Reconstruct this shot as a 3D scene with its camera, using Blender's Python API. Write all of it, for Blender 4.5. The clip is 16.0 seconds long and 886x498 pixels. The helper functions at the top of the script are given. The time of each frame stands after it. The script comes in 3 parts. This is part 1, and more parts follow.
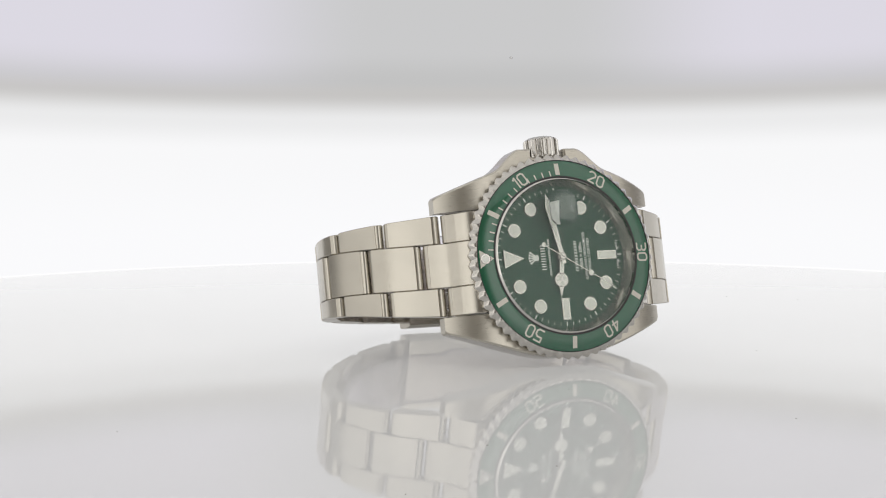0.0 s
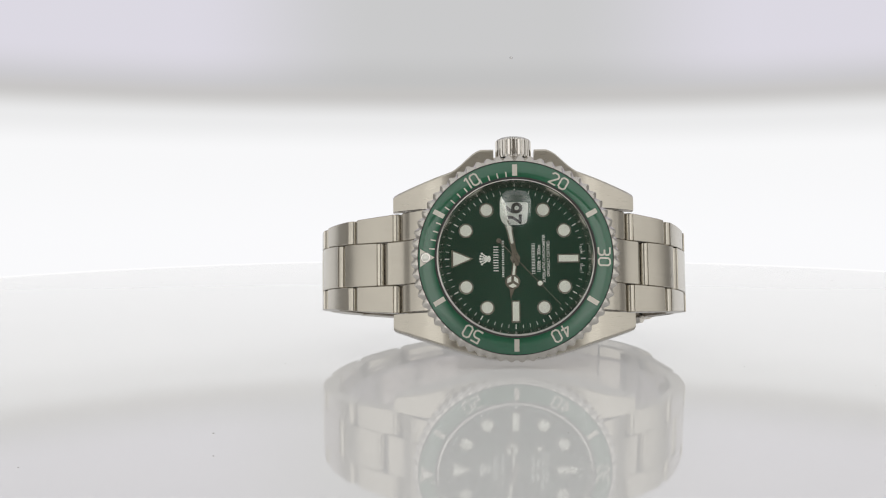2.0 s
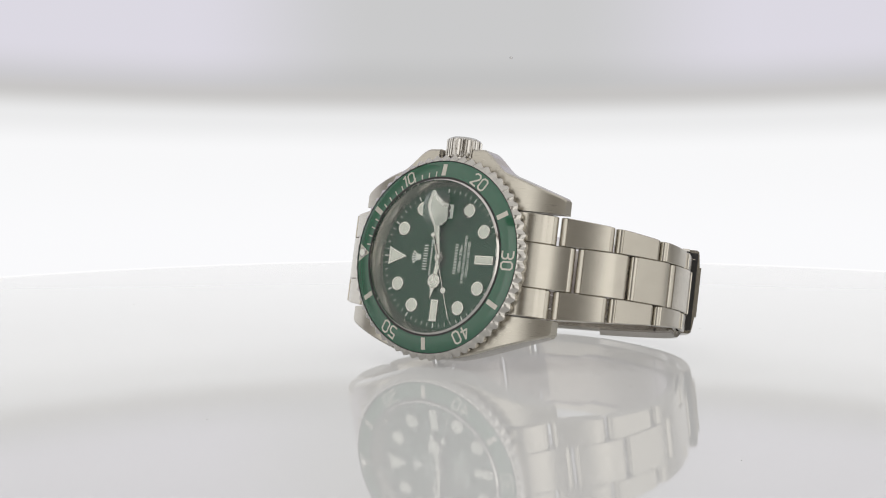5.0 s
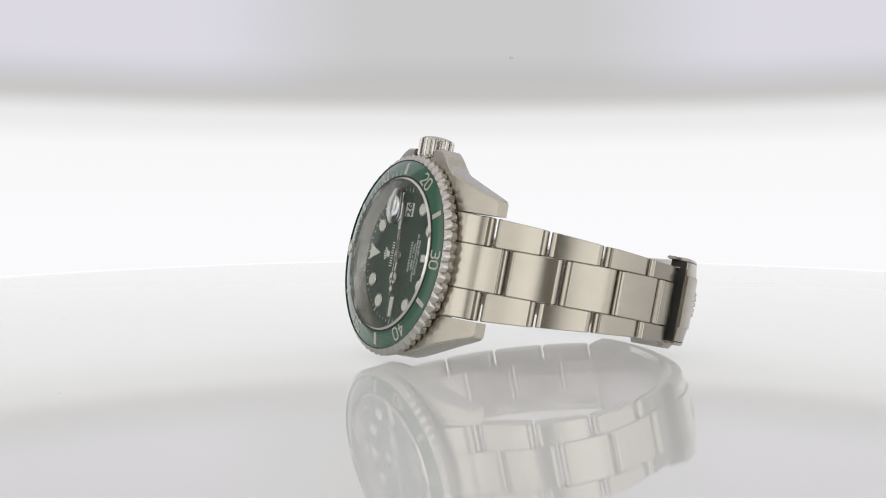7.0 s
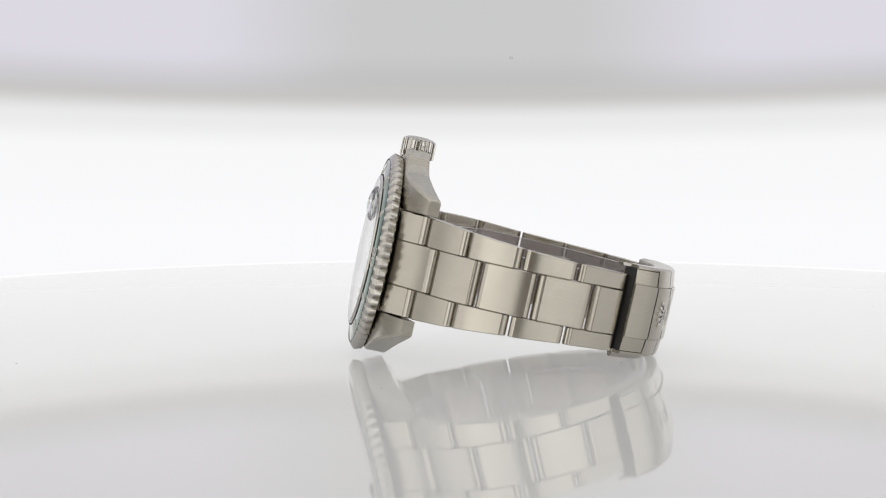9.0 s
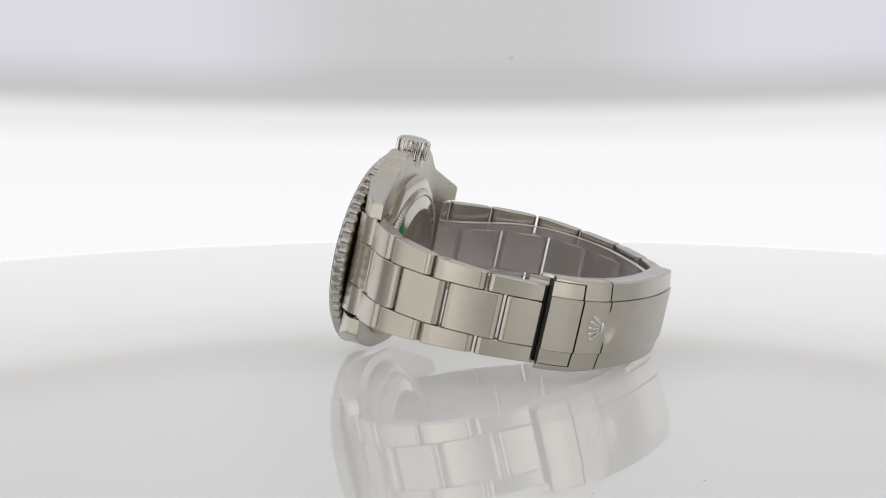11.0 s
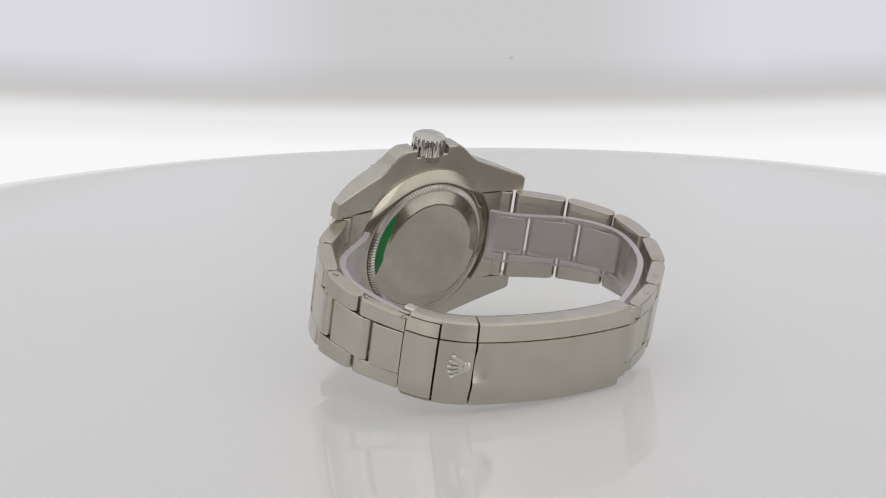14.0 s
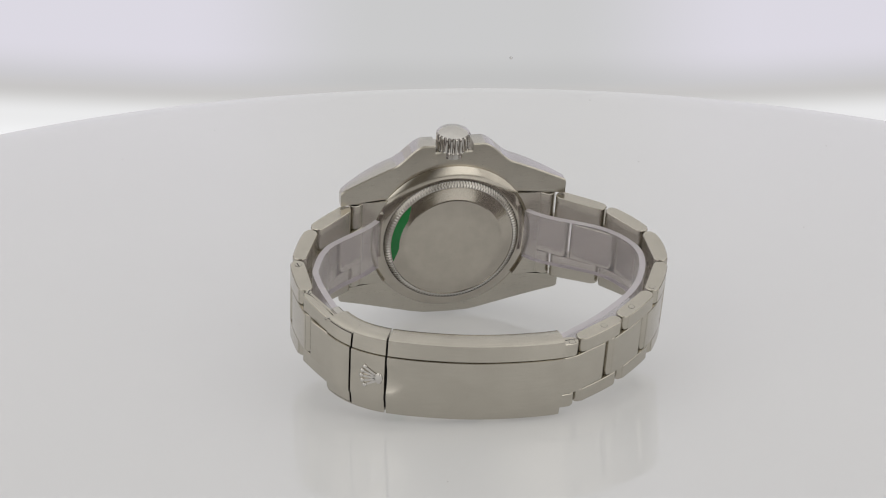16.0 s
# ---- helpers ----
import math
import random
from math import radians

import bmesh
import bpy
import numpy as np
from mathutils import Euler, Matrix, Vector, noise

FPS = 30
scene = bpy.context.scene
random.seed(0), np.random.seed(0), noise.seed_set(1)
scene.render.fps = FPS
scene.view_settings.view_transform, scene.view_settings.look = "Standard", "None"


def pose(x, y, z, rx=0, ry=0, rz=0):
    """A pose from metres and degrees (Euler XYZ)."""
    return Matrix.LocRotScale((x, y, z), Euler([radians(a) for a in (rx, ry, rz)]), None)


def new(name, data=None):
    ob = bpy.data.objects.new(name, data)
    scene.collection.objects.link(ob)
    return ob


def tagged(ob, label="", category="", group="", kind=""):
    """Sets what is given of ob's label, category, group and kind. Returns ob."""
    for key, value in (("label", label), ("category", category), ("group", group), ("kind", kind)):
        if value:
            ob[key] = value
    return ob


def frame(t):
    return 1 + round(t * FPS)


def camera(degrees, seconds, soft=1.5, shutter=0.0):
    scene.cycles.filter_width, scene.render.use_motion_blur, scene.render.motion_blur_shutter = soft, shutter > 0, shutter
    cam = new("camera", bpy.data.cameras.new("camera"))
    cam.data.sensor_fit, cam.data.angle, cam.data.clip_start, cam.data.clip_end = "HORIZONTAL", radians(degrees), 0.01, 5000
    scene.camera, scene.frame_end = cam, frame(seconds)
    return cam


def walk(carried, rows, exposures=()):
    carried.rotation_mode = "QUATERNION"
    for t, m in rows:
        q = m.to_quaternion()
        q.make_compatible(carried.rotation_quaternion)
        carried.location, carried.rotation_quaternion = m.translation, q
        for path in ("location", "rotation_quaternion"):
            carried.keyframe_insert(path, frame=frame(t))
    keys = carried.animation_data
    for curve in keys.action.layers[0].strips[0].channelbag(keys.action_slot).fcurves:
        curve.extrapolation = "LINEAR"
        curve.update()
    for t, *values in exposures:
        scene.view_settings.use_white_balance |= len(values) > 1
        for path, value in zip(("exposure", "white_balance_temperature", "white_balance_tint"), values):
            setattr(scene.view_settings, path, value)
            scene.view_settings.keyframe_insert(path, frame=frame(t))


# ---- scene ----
# ---------------- camera ----------------
cam = camera(27.27, 16.0, soft=1.1)
EYE = pose(-0.00936, -0.37378, 0.05213) @ pose(0, 0, 0, -4.805) @ pose(0, 0, 0, 0, 0.112) @ pose(0, 0, 0, 90)
walk(cam, [(0.0, EYE), (16.0, EYE)], [(0.0, 0.0), (16.0, 0.0)])

# the turntable's turn and tilt
TURN_0, TURN_RATE = 24.47, -12.037
PIVOT = -0.0101
TILT_T = [0.0, 9.55, 9.8, 10.1, 10.5, 11.0, 11.3, 11.5, 12.0, 12.5, 13.0, 13.5, 14.0, 14.5, 15.0, 15.5, 16.0]
TILT_D = [0.0, 0.0, 0.05, 0.27, 0.80, 1.78, 2.46, 2.95, 4.30, 5.74, 7.18, 8.58, 9.92, 11.22, 12.52, 13.84, 15.18]


def table_pose(t):
    """Where the turntable stands at t seconds."""
    tilt = float(np.interp(t, TILT_T, TILT_D))
    return pose(0, 0, PIVOT, tilt) @ pose(0, 0, -PIVOT) @ pose(0, 0, 0, 0, 0, TURN_0 + TURN_RATE * t)


REST = pose(0.00441, -0.02291, 0.02072, -12.736, -0.261)  # the watch on the turntable

# ---------------- light ----------------
world = bpy.data.worlds.new("world")
scene.world = world
world.use_nodes = True
world.node_tree.nodes["Background"].inputs[0].default_value = (0.9, 0.9, 0.92, 1)
world.node_tree.nodes["Background"].inputs[1].default_value = 0.05
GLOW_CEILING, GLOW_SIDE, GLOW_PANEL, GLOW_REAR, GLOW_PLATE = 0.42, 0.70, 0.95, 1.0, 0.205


# ---------------- materials ----------------
def material(name):
    m = bpy.data.materials.new(name)
    m.use_nodes = True
    n = m.node_tree.nodes
    return m, n, m.node_tree.links, n["Principled BSDF"]


def metal(name, colour, rough, streak, bump=0.0, vary=0.06):
    """Brushed or polished metal; streak: noise scale along x, y, z."""
    m, n, l, b = material(name)
    b.inputs["Metallic"].default_value = 1
    tc, mp, no = n.new("ShaderNodeTexCoord"), n.new("ShaderNodeMapping"), n.new("ShaderNodeTexNoise")
    mp.inputs["Scale"].default_value = streak
    no.inputs["Scale"].default_value = 1
    no.inputs["Detail"].default_value = 4
    l.new(tc.outputs["Object"], mp.inputs[0])
    l.new(mp.outputs[0], no.inputs[0])
    wide = n.new("ShaderNodeTexNoise")
    wide.inputs["Scale"].default_value = 180
    l.new(tc.outputs["Object"], wide.inputs[0])
    mr = n.new("ShaderNodeMapRange")
    mr.inputs[3].default_value, mr.inputs[4].default_value = rough - vary, rough + vary
    l.new(no.outputs[0], mr.inputs[0])
    l.new(mr.outputs[0], b.inputs["Roughness"])
    mix = n.new("ShaderNodeMix")
    mix.data_type = "RGBA"
    mix.inputs[6].default_value = (*[c * 0.84 for c in colour], 1)
    mix.inputs[7].default_value = (*[min(1, c * 1.16) for c in colour], 1)
    both = n.new("ShaderNodeMath")
    both.operation = "MULTIPLY_ADD"
    both.inputs[1].default_value = 0.5
    half = n.new("ShaderNodeMath")
    half.operation = "MULTIPLY"
    half.inputs[1].default_value = 0.5
    l.new(wide.outputs[0], half.inputs[0])
    l.new(no.outputs[0], both.inputs[0])
    l.new(half.outputs[0], both.inputs[2])
    l.new(both.outputs[0], mix.inputs[0])
    l.new(mix.outputs[2], b.inputs["Base Color"])
    if bump:
        bp = n.new("ShaderNodeBump")
        bp.inputs["Strength"].default_value, bp.inputs["Distance"].default_value = bump, 0.00004
        l.new(no.outputs[0], bp.inputs["Height"])
        l.new(bp.outputs[0], b.inputs["Normal"])
    return m


def plain(name, colour, rough, metallic=0.0, coat=0.0, spread=0.05, scale=900):
    m, n, l, b = material(name)
    tc, no, mix = n.new("ShaderNodeTexCoord"), n.new("ShaderNodeTexNoise"), n.new("ShaderNodeMix")
    no.inputs["Scale"].default_value = scale
    mix.data_type = "RGBA"
    mix.inputs[6].default_value = (*[c * (1 - spread) for c in colour], 1)
    mix.inputs[7].default_value = (*[min(1, c * (1 + spread)) for c in colour], 1)
    l.new(tc.outputs["Object"], no.inputs[0])
    l.new(no.outputs[0], mix.inputs[0])
    l.new(mix.outputs[2], b.inputs["Base Color"])
    b.inputs["Roughness"].default_value, b.inputs["Metallic"].default_value = rough, metallic
    b.inputs["Coat Weight"].default_value, b.inputs["Coat Roughness"].default_value = coat, 0.03
    return m


def clear(name, tint, ior, rough, milk=0.0):
    """A thin clear pane: lets light through and gains gloss at a slant."""
    m, n, l, b = material(name)
    n.remove(b)
    tr, gl, fr, mix = (n.new("ShaderNode" + k) for k in ("BsdfTransparent", "BsdfGlossy", "LayerWeight", "MixShader"))
    power, scale = n.new("ShaderNodeMath"), n.new("ShaderNodeMapRange")
    power.operation = "POWER"
    power.inputs[1].default_value = 4.6
    base = ((ior - 1) / (ior + 1)) ** 2
    scale.inputs[3].default_value, scale.inputs[4].default_value = base, 1.0
    tr.inputs[0].default_value = (*tint, 1)
    gl.inputs["Roughness"].default_value = rough
    gl.inputs["Color"].default_value = (1, 1, 1, 1)
    l.new(fr.outputs["Facing"], power.inputs[0])
    l.new(power.outputs[0], scale.inputs[0])
    l.new(scale.outputs[0], mix.inputs[0])
    body = tr
    if milk:
        body, df = n.new("ShaderNodeMixShader"), n.new("ShaderNodeBsdfDiffuse")
        df.inputs[0].default_value = (0.72, 0.69, 0.72, 1)
        body.inputs[0].default_value = milk
        l.new(tr.outputs[0], body.inputs[1])
        l.new(df.outputs[0], body.inputs[2])
    l.new(body.outputs[0], mix.inputs[1])
    l.new(gl.outputs[0], mix.inputs[2])
    l.new(mix.outputs[0], n["Material Output"].inputs[0])
    return m


STEEL = (0.53, 0.50, 0.44)
M_BRUSH = metal("brushed_steel", STEEL, 0.29, (400, 400, 12000), 0.16, 0.05)
M_LINK = metal("brushed_link_steel", STEEL, 0.225, (220, 220, 9000), 0.28, 0.06)
M_POLISH = metal("polished_steel", (0.62, 0.60, 0.57), 0.10, (700, 700, 700), 0.0, 0.03)
M_SATIN = metal("satin_steel", (0.56, 0.54, 0.505), 0.22, (900, 900, 900), 0.0, 0.04)
M_BACK = metal("caseback_steel", (0.50, 0.465, 0.405), 0.13, (500, 500, 500), 0.0, 0.03)
M_GREEN = plain("green_ceramic", (0.014, 0.105, 0.054), 0.14, 0.0, 1.0)
M_PLATINUM = plain("platinum_inlay", (0.58, 0.56, 0.50), 0.4, 0.4)
M_LUME = plain("lume", (0.80, 0.80, 0.74), 0.5)
M_WHITE = plain("white_print", (0.82, 0.83, 0.80), 0.5)
M_BLACK = plain("black_print", (0.012, 0.012, 0.012), 0.5)
M_DARK = plain("dark_gap", (0.03, 0.03, 0.03), 0.6)
M_FILM = plain("green_film", (0.01, 0.17, 0.04), 0.25)
M_CRYSTAL = clear("sapphire_crystal", (0.98, 0.99, 0.98), 1.42, 0.01)
M_HOLDER = clear("clear_plastic", (0.965, 0.95, 0.965), 1.5, 0.28, 0.12)
M_RIM = clear("cut_plastic_edge", (0.80, 0.77, 0.80), 1.7, 0.3, 0.55)

M_LENS, n_, l_, b_ = material("date_lens")
b_.inputs["Transmission Weight"].default_value, b_.inputs["Roughness"].default_value, b_.inputs["IOR"].default_value = 1, 0.0, 1.62
b_.inputs["Base Color"].default_value = (0.97, 0.985, 0.98, 1)
b_.inputs["Specular IOR Level"].default_value = 0.2

# dial: green metal with fine rays from the middle
M_DIAL, n_, l_, b_ = material("sunray_dial")
b_.inputs["Base Color"].default_value = (0.022, 0.066, 0.044, 1)
b_.inputs["Metallic"].default_value, b_.inputs["Roughness"].default_value, b_.inputs["Anisotropic"].default_value = 0.7, 0.36, 0.55
tg_ = n_.new("ShaderNodeTangent")
tg_.direction_type, tg_.axis = "RADIAL", "Y"
l_.new(tg_.outputs[0], b_.inputs["Tangent"])

# turntable: white gloss acrylic with faint wear; added emission stands in for light from below
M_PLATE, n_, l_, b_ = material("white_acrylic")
tc_, no_, mr_, mx_ = (n_.new("ShaderNode" + k) for k in ("TexCoord", "TexNoise", "MapRange", "Mix"))
no_.inputs["Scale"].default_value, no_.inputs["Detail"].default_value = 14, 5
mr_.inputs[3].default_value, mr_.inputs[4].default_value = 0.015, 0.045
mx_.data_type = "RGBA"
mx_.inputs[6].default_value, mx_.inputs[7].default_value = (0.43, 0.43, 0.43, 1), (0.46, 0.46, 0.457, 1)
l_.new(tc_.outputs["Object"], no_.inputs[0])
l_.new(no_.outputs[0], mr_.inputs[0])
l_.new(no_.outputs[0], mx_.inputs[0])
l_.new(mr_.outputs[0], b_.inputs["Roughness"])
l_.new(mx_.outputs[2], b_.inputs["Base Color"])
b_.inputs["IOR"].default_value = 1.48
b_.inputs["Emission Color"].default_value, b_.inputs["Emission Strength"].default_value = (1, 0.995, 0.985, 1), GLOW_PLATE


def glow(name, colour, strength):
    m, n, l, b = material(name)
    b.inputs["Base Color"].default_value = (0.7, 0.7, 0.7, 1)
    b.inputs["Roughness"].default_value = 0.9
    b.inputs["Emission Color"].default_value = (*colour, 1)
    b.inputs["Emission Strength"].default_value = strength
    return m


def rear_glow():
    """Backdrop brightness painted as emission: white below, a soft curved upper edge, grey cloth with lilac sides
    above.
    """
    m, n, l, b = material("rear_glow_gradient")
    n.remove(b)
    tc, sx = n.new("ShaderNodeTexCoord"), n.new("ShaderNodeSeparateXYZ")
    l.new(tc.outputs["Object"], sx.inputs[0])

    def math_node(op, a, c):
        k = n.new("ShaderNodeMath")
        k.operation = op
        for i, v in enumerate((a, c)):
            if isinstance(v, (int, float)):
                k.inputs[i].default_value = v
            else:
                l.new(v, k.inputs[i])
        return k.outputs[0]

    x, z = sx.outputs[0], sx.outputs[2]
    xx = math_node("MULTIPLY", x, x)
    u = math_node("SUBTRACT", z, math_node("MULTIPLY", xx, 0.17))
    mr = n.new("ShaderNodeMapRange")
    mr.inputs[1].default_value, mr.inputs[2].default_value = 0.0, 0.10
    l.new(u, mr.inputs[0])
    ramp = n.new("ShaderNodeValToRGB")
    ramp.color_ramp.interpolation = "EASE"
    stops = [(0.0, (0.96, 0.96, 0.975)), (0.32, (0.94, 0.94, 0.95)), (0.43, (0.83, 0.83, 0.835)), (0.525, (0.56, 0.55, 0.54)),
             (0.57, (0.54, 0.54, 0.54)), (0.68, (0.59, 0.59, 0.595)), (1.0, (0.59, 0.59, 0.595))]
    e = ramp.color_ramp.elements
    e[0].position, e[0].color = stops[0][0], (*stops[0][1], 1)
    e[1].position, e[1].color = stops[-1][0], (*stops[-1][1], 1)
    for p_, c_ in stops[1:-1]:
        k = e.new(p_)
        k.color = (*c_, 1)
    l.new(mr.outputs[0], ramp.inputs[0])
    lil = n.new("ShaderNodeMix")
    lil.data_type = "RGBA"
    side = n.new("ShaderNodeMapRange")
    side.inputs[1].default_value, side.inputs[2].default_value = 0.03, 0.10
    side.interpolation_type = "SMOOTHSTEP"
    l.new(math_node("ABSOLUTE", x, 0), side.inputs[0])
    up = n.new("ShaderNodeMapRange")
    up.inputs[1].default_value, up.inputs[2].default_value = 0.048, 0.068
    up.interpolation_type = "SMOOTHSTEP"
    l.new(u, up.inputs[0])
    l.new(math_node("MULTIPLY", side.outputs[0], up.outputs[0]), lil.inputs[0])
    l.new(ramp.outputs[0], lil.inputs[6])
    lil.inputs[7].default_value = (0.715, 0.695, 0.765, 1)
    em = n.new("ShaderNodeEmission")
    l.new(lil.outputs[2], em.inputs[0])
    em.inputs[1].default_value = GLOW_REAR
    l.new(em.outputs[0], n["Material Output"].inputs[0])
    return m


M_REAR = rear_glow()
M_CEIL = glow("tent_ceiling_cloth", (1, 0.99, 0.98), GLOW_CEILING)
M_SIDE = glow("tent_side_cloth", (1, 0.985, 0.96), GLOW_SIDE)
M_FRONT = plain("dark_front_cloth", (0.27, 0.245, 0.205), 0.9, 0.0, 0.0, 0.12, 60)
M_PANEL = glow("light_panel_cloth", (1, 0.985, 0.955), GLOW_PANEL)
# unseen front panels: emission painted to fade at the inner edge, which softens reflections
n_, l_ = M_PANEL.node_tree.nodes, M_PANEL.node_tree.links
n_["Principled BSDF"].inputs["Base Color"].default_value = (0.3, 0.29, 0.27, 1)
tc_, sp_, ab_, mr_ = (n_.new("ShaderNode" + k) for k in ("TexCoord", "SeparateXYZ", "Math", "MapRange"))
ab_.operation, mr_.interpolation_type = "ABSOLUTE", "SMOOTHSTEP"
mr_.inputs[1].default_value, mr_.inputs[2].default_value, mr_.inputs[3].default_value, mr_.inputs[4].default_value = 0.10, 0.36, 0.0, 1.25 * GLOW_PANEL
l_.new(tc_.outputs["Object"], sp_.inputs[0])
l_.new(sp_.outputs[0], ab_.inputs[0])
l_.new(ab_.outputs[0], mr_.inputs[0])
l_.new(mr_.outputs[0], n_["Principled BSDF"].inputs["Emission Strength"])
# unseen side cloth: painted emission, strong in front, dim behind, shapes the steel's reflections
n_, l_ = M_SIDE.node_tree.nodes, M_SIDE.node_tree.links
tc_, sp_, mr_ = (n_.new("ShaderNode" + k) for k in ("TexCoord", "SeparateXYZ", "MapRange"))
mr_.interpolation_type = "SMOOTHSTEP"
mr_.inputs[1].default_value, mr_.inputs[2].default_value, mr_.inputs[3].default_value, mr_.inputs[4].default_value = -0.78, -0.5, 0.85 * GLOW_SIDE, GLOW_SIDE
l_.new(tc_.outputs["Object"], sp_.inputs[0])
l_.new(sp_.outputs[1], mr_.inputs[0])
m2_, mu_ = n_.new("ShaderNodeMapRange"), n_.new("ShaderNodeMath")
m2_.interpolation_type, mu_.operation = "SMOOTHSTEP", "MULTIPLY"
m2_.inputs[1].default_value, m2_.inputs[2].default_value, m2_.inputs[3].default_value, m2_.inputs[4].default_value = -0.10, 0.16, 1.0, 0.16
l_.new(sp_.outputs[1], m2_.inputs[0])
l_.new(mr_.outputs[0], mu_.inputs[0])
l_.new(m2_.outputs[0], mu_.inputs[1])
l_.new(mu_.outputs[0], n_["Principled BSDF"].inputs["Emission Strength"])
n_["Principled BSDF"].inputs["Base Color"].default_value = (0.35, 0.34, 0.32, 1)
M_BASE = plain("grey_base", (0.5, 0.5, 0.5), 0.7)


# ---------------- mesh helpers ----------------
MM = 0.001


def link_mesh(name, bm, mat, smooth=35):
    me = bpy.data.meshes.new(name)
    bmesh.ops.recalc_face_normals(bm, faces=bm.faces)
    bm.to_mesh(me)
    bm.free()
    for mt in (mat if isinstance(mat, (list, tuple)) else [mat]):
        me.materials.append(mt)
    if smooth:
        me.polygons.foreach_set("use_smooth", [True] * len(me.polygons))
        me.set_sharp_from_angle(angle=radians(smooth))
    return me


def part(name, bm, mat, parent, label="", smooth=35):
    """One mesh object under a thing or a part. The mesh is in millimetres of the thing's space."""
    for v in bm.verts:
        v.co *= MM
    ob = new(name, link_mesh(name, bm, mat, smooth))
    ob.parent = parent
    return tagged(ob, label)


def clock(a, r, y):
    """A frame on the dial: clock angle a in degrees, radius r, depth y; its x runs clockwise, y outward, z to the viewer."""
    c, s_ = math.cos(radians(a)), math.sin(radians(a))
    return Matrix(((s_, -c, 0, -c * r), (0, 0, -1, y), (c, s_, 0, s_ * r), (0, 0, 0, 1)))


def prism(bm, pts, z0, z1, m=Matrix(), bevel=0.0):
    """A flat shape with thickness, from a convex outline."""
    cx, cy = sum(p[0] for p in pts) / len(pts), sum(p[1] for p in pts) / len(pts)
    rings = [(z0, 0), (z1 - bevel, 0), (z1, bevel)] if bevel else [(z0, 0), (z1, 0)]
    made = []
    for z, inset in rings:
        ring = []
        for x, y in pts:
            d = math.hypot(x - cx, y - cy) or 1
            k = max(0, 1 - inset / d)
            ring.append(bm.verts.new(m @ Vector((cx + (x - cx) * k, cy + (y - cy) * k, z))))
        made.append(ring)
    for a, b in zip(made, made[1:]):
        for i in range(len(pts)):
            j = (i + 1) % len(pts)
            bm.faces.new((a[i], a[j], b[j], b[i]))
    bm.faces.new(made[0])
    bm.faces.new(made[-1])
    return bm


def disc(r, n=28, cx=0, cy=0, k=1.0):
    return [(cx + r * math.cos(2 * math.pi * i / n), cy + r * k * math.sin(2 * math.pi * i / n)) for i in range(n)]


def rect(w, h, cx=0, cy=0):
    return [(cx - w / 2, cy - h / 2), (cx + w / 2, cy - h / 2), (cx + w / 2, cy + h / 2), (cx - w / 2, cy + h / 2)]


def revolve(profile, n, m=Matrix(), wave=None, closed=False):
    """Turns (r, y) points about the watch's y axis. wave(i, k): change of the radius at step i, point k."""
    bm = bmesh.new()
    rings = []
    for i in range(n):
        a = 2 * math.pi * i / n
        rings.append([bm.verts.new(m @ Vector(((r + (wave(i, k) if wave else 0)) * math.cos(a), y, (r + (wave(i, k) if wave else 0)) * math.sin(a))))
                      for k, (r, y) in enumerate(profile)])
    last = len(profile) if closed else len(profile) - 1
    for i in range(n):
        a, b = rings[i], rings[(i + 1) % n]
        for k in range(last):
            q = (k + 1) % len(profile)
            bm.faces.new((a[k], a[q], b[q], b[k]))
    bmesh.ops.remove_doubles(bm, verts=bm.verts, dist=1e-5)
    return bm


def writing(text, size, m, width=1.0, bold=0.0, depth=0.03, align="CENTER"):
    """Flat letters of the built-in font, thickened a little, at the frame m."""
    cu = bpy.data.curves.new("writing", "FONT")
    cu.body, cu.size, cu.align_x, cu.align_y = text, size, align, "CENTER"
    cu.extrude, cu.offset, cu.resolution_u = depth, bold, 3
    ob = new("writing", cu)
    me = bpy.data.meshes.new_from_object(ob)
    bpy.data.objects.remove(ob)
    me.transform(m @ Matrix.Diagonal((width, 1, 1, 1)))
    bm = bmesh.new()
    bm.from_mesh(me)
    bpy.data.meshes.remove(me)
    return bm


# ---------------- the tent ----------------
def wall(name, corners, mat, label):
    """A cloth wall with thickness, its inner face through four corners."""
    bm = bmesh.new()
    p = [Vector(c) for c in corners]
    nrm = (p[1] - p[0]).cross(p[2] - p[0]).normalized()
    a = [bm.verts.new(v) for v in p]
    b = [bm.verts.new(v - nrm * 0.01) for v in p]
    bm.faces.new(a)
    bm.faces.new(b[::-1])
    for i in range(4):
        j = (i + 1) % 4
        bm.faces.new((a[i], b[i], b[j], a[j]))
    return tagged(new(name, link_mesh(name, bm, mat, 0)), label, "wall", kind="structure")


X0, Y0, Y1, Z0, Z1 = 0.72, -0.80, 0.75, -0.30, 0.75
wall("wall_rear", [(-X0, Y1, Z0), (X0, Y1, Z0), (X0, Y1, Z1), (-X0, Y1, Z1)], M_SIDE, "white translucent cloth back of a light tent")
wall("wall_left", [(-X0, Y0, Z0), (-X0, Y1, Z0), (-X0, Y1, Z1), (-X0, Y0, Z1)], M_SIDE, "unseen white cloth side of a light tent, glow painted stronger towards the front")
wall("wall_right", [(X0, Y1, Z0), (X0, Y0, Z0), (X0, Y0, Z1), (X0, Y1, Z1)], M_SIDE, "unseen white cloth side of a light tent, glow painted stronger towards the front")
wall("wall_front", [(X0, Y0, Z0), (-X0, Y0, Z0), (-X0, Y0, Z1), (X0, Y0, Z1)], M_FRONT, "dark grey cloth at the open front of a light tent")
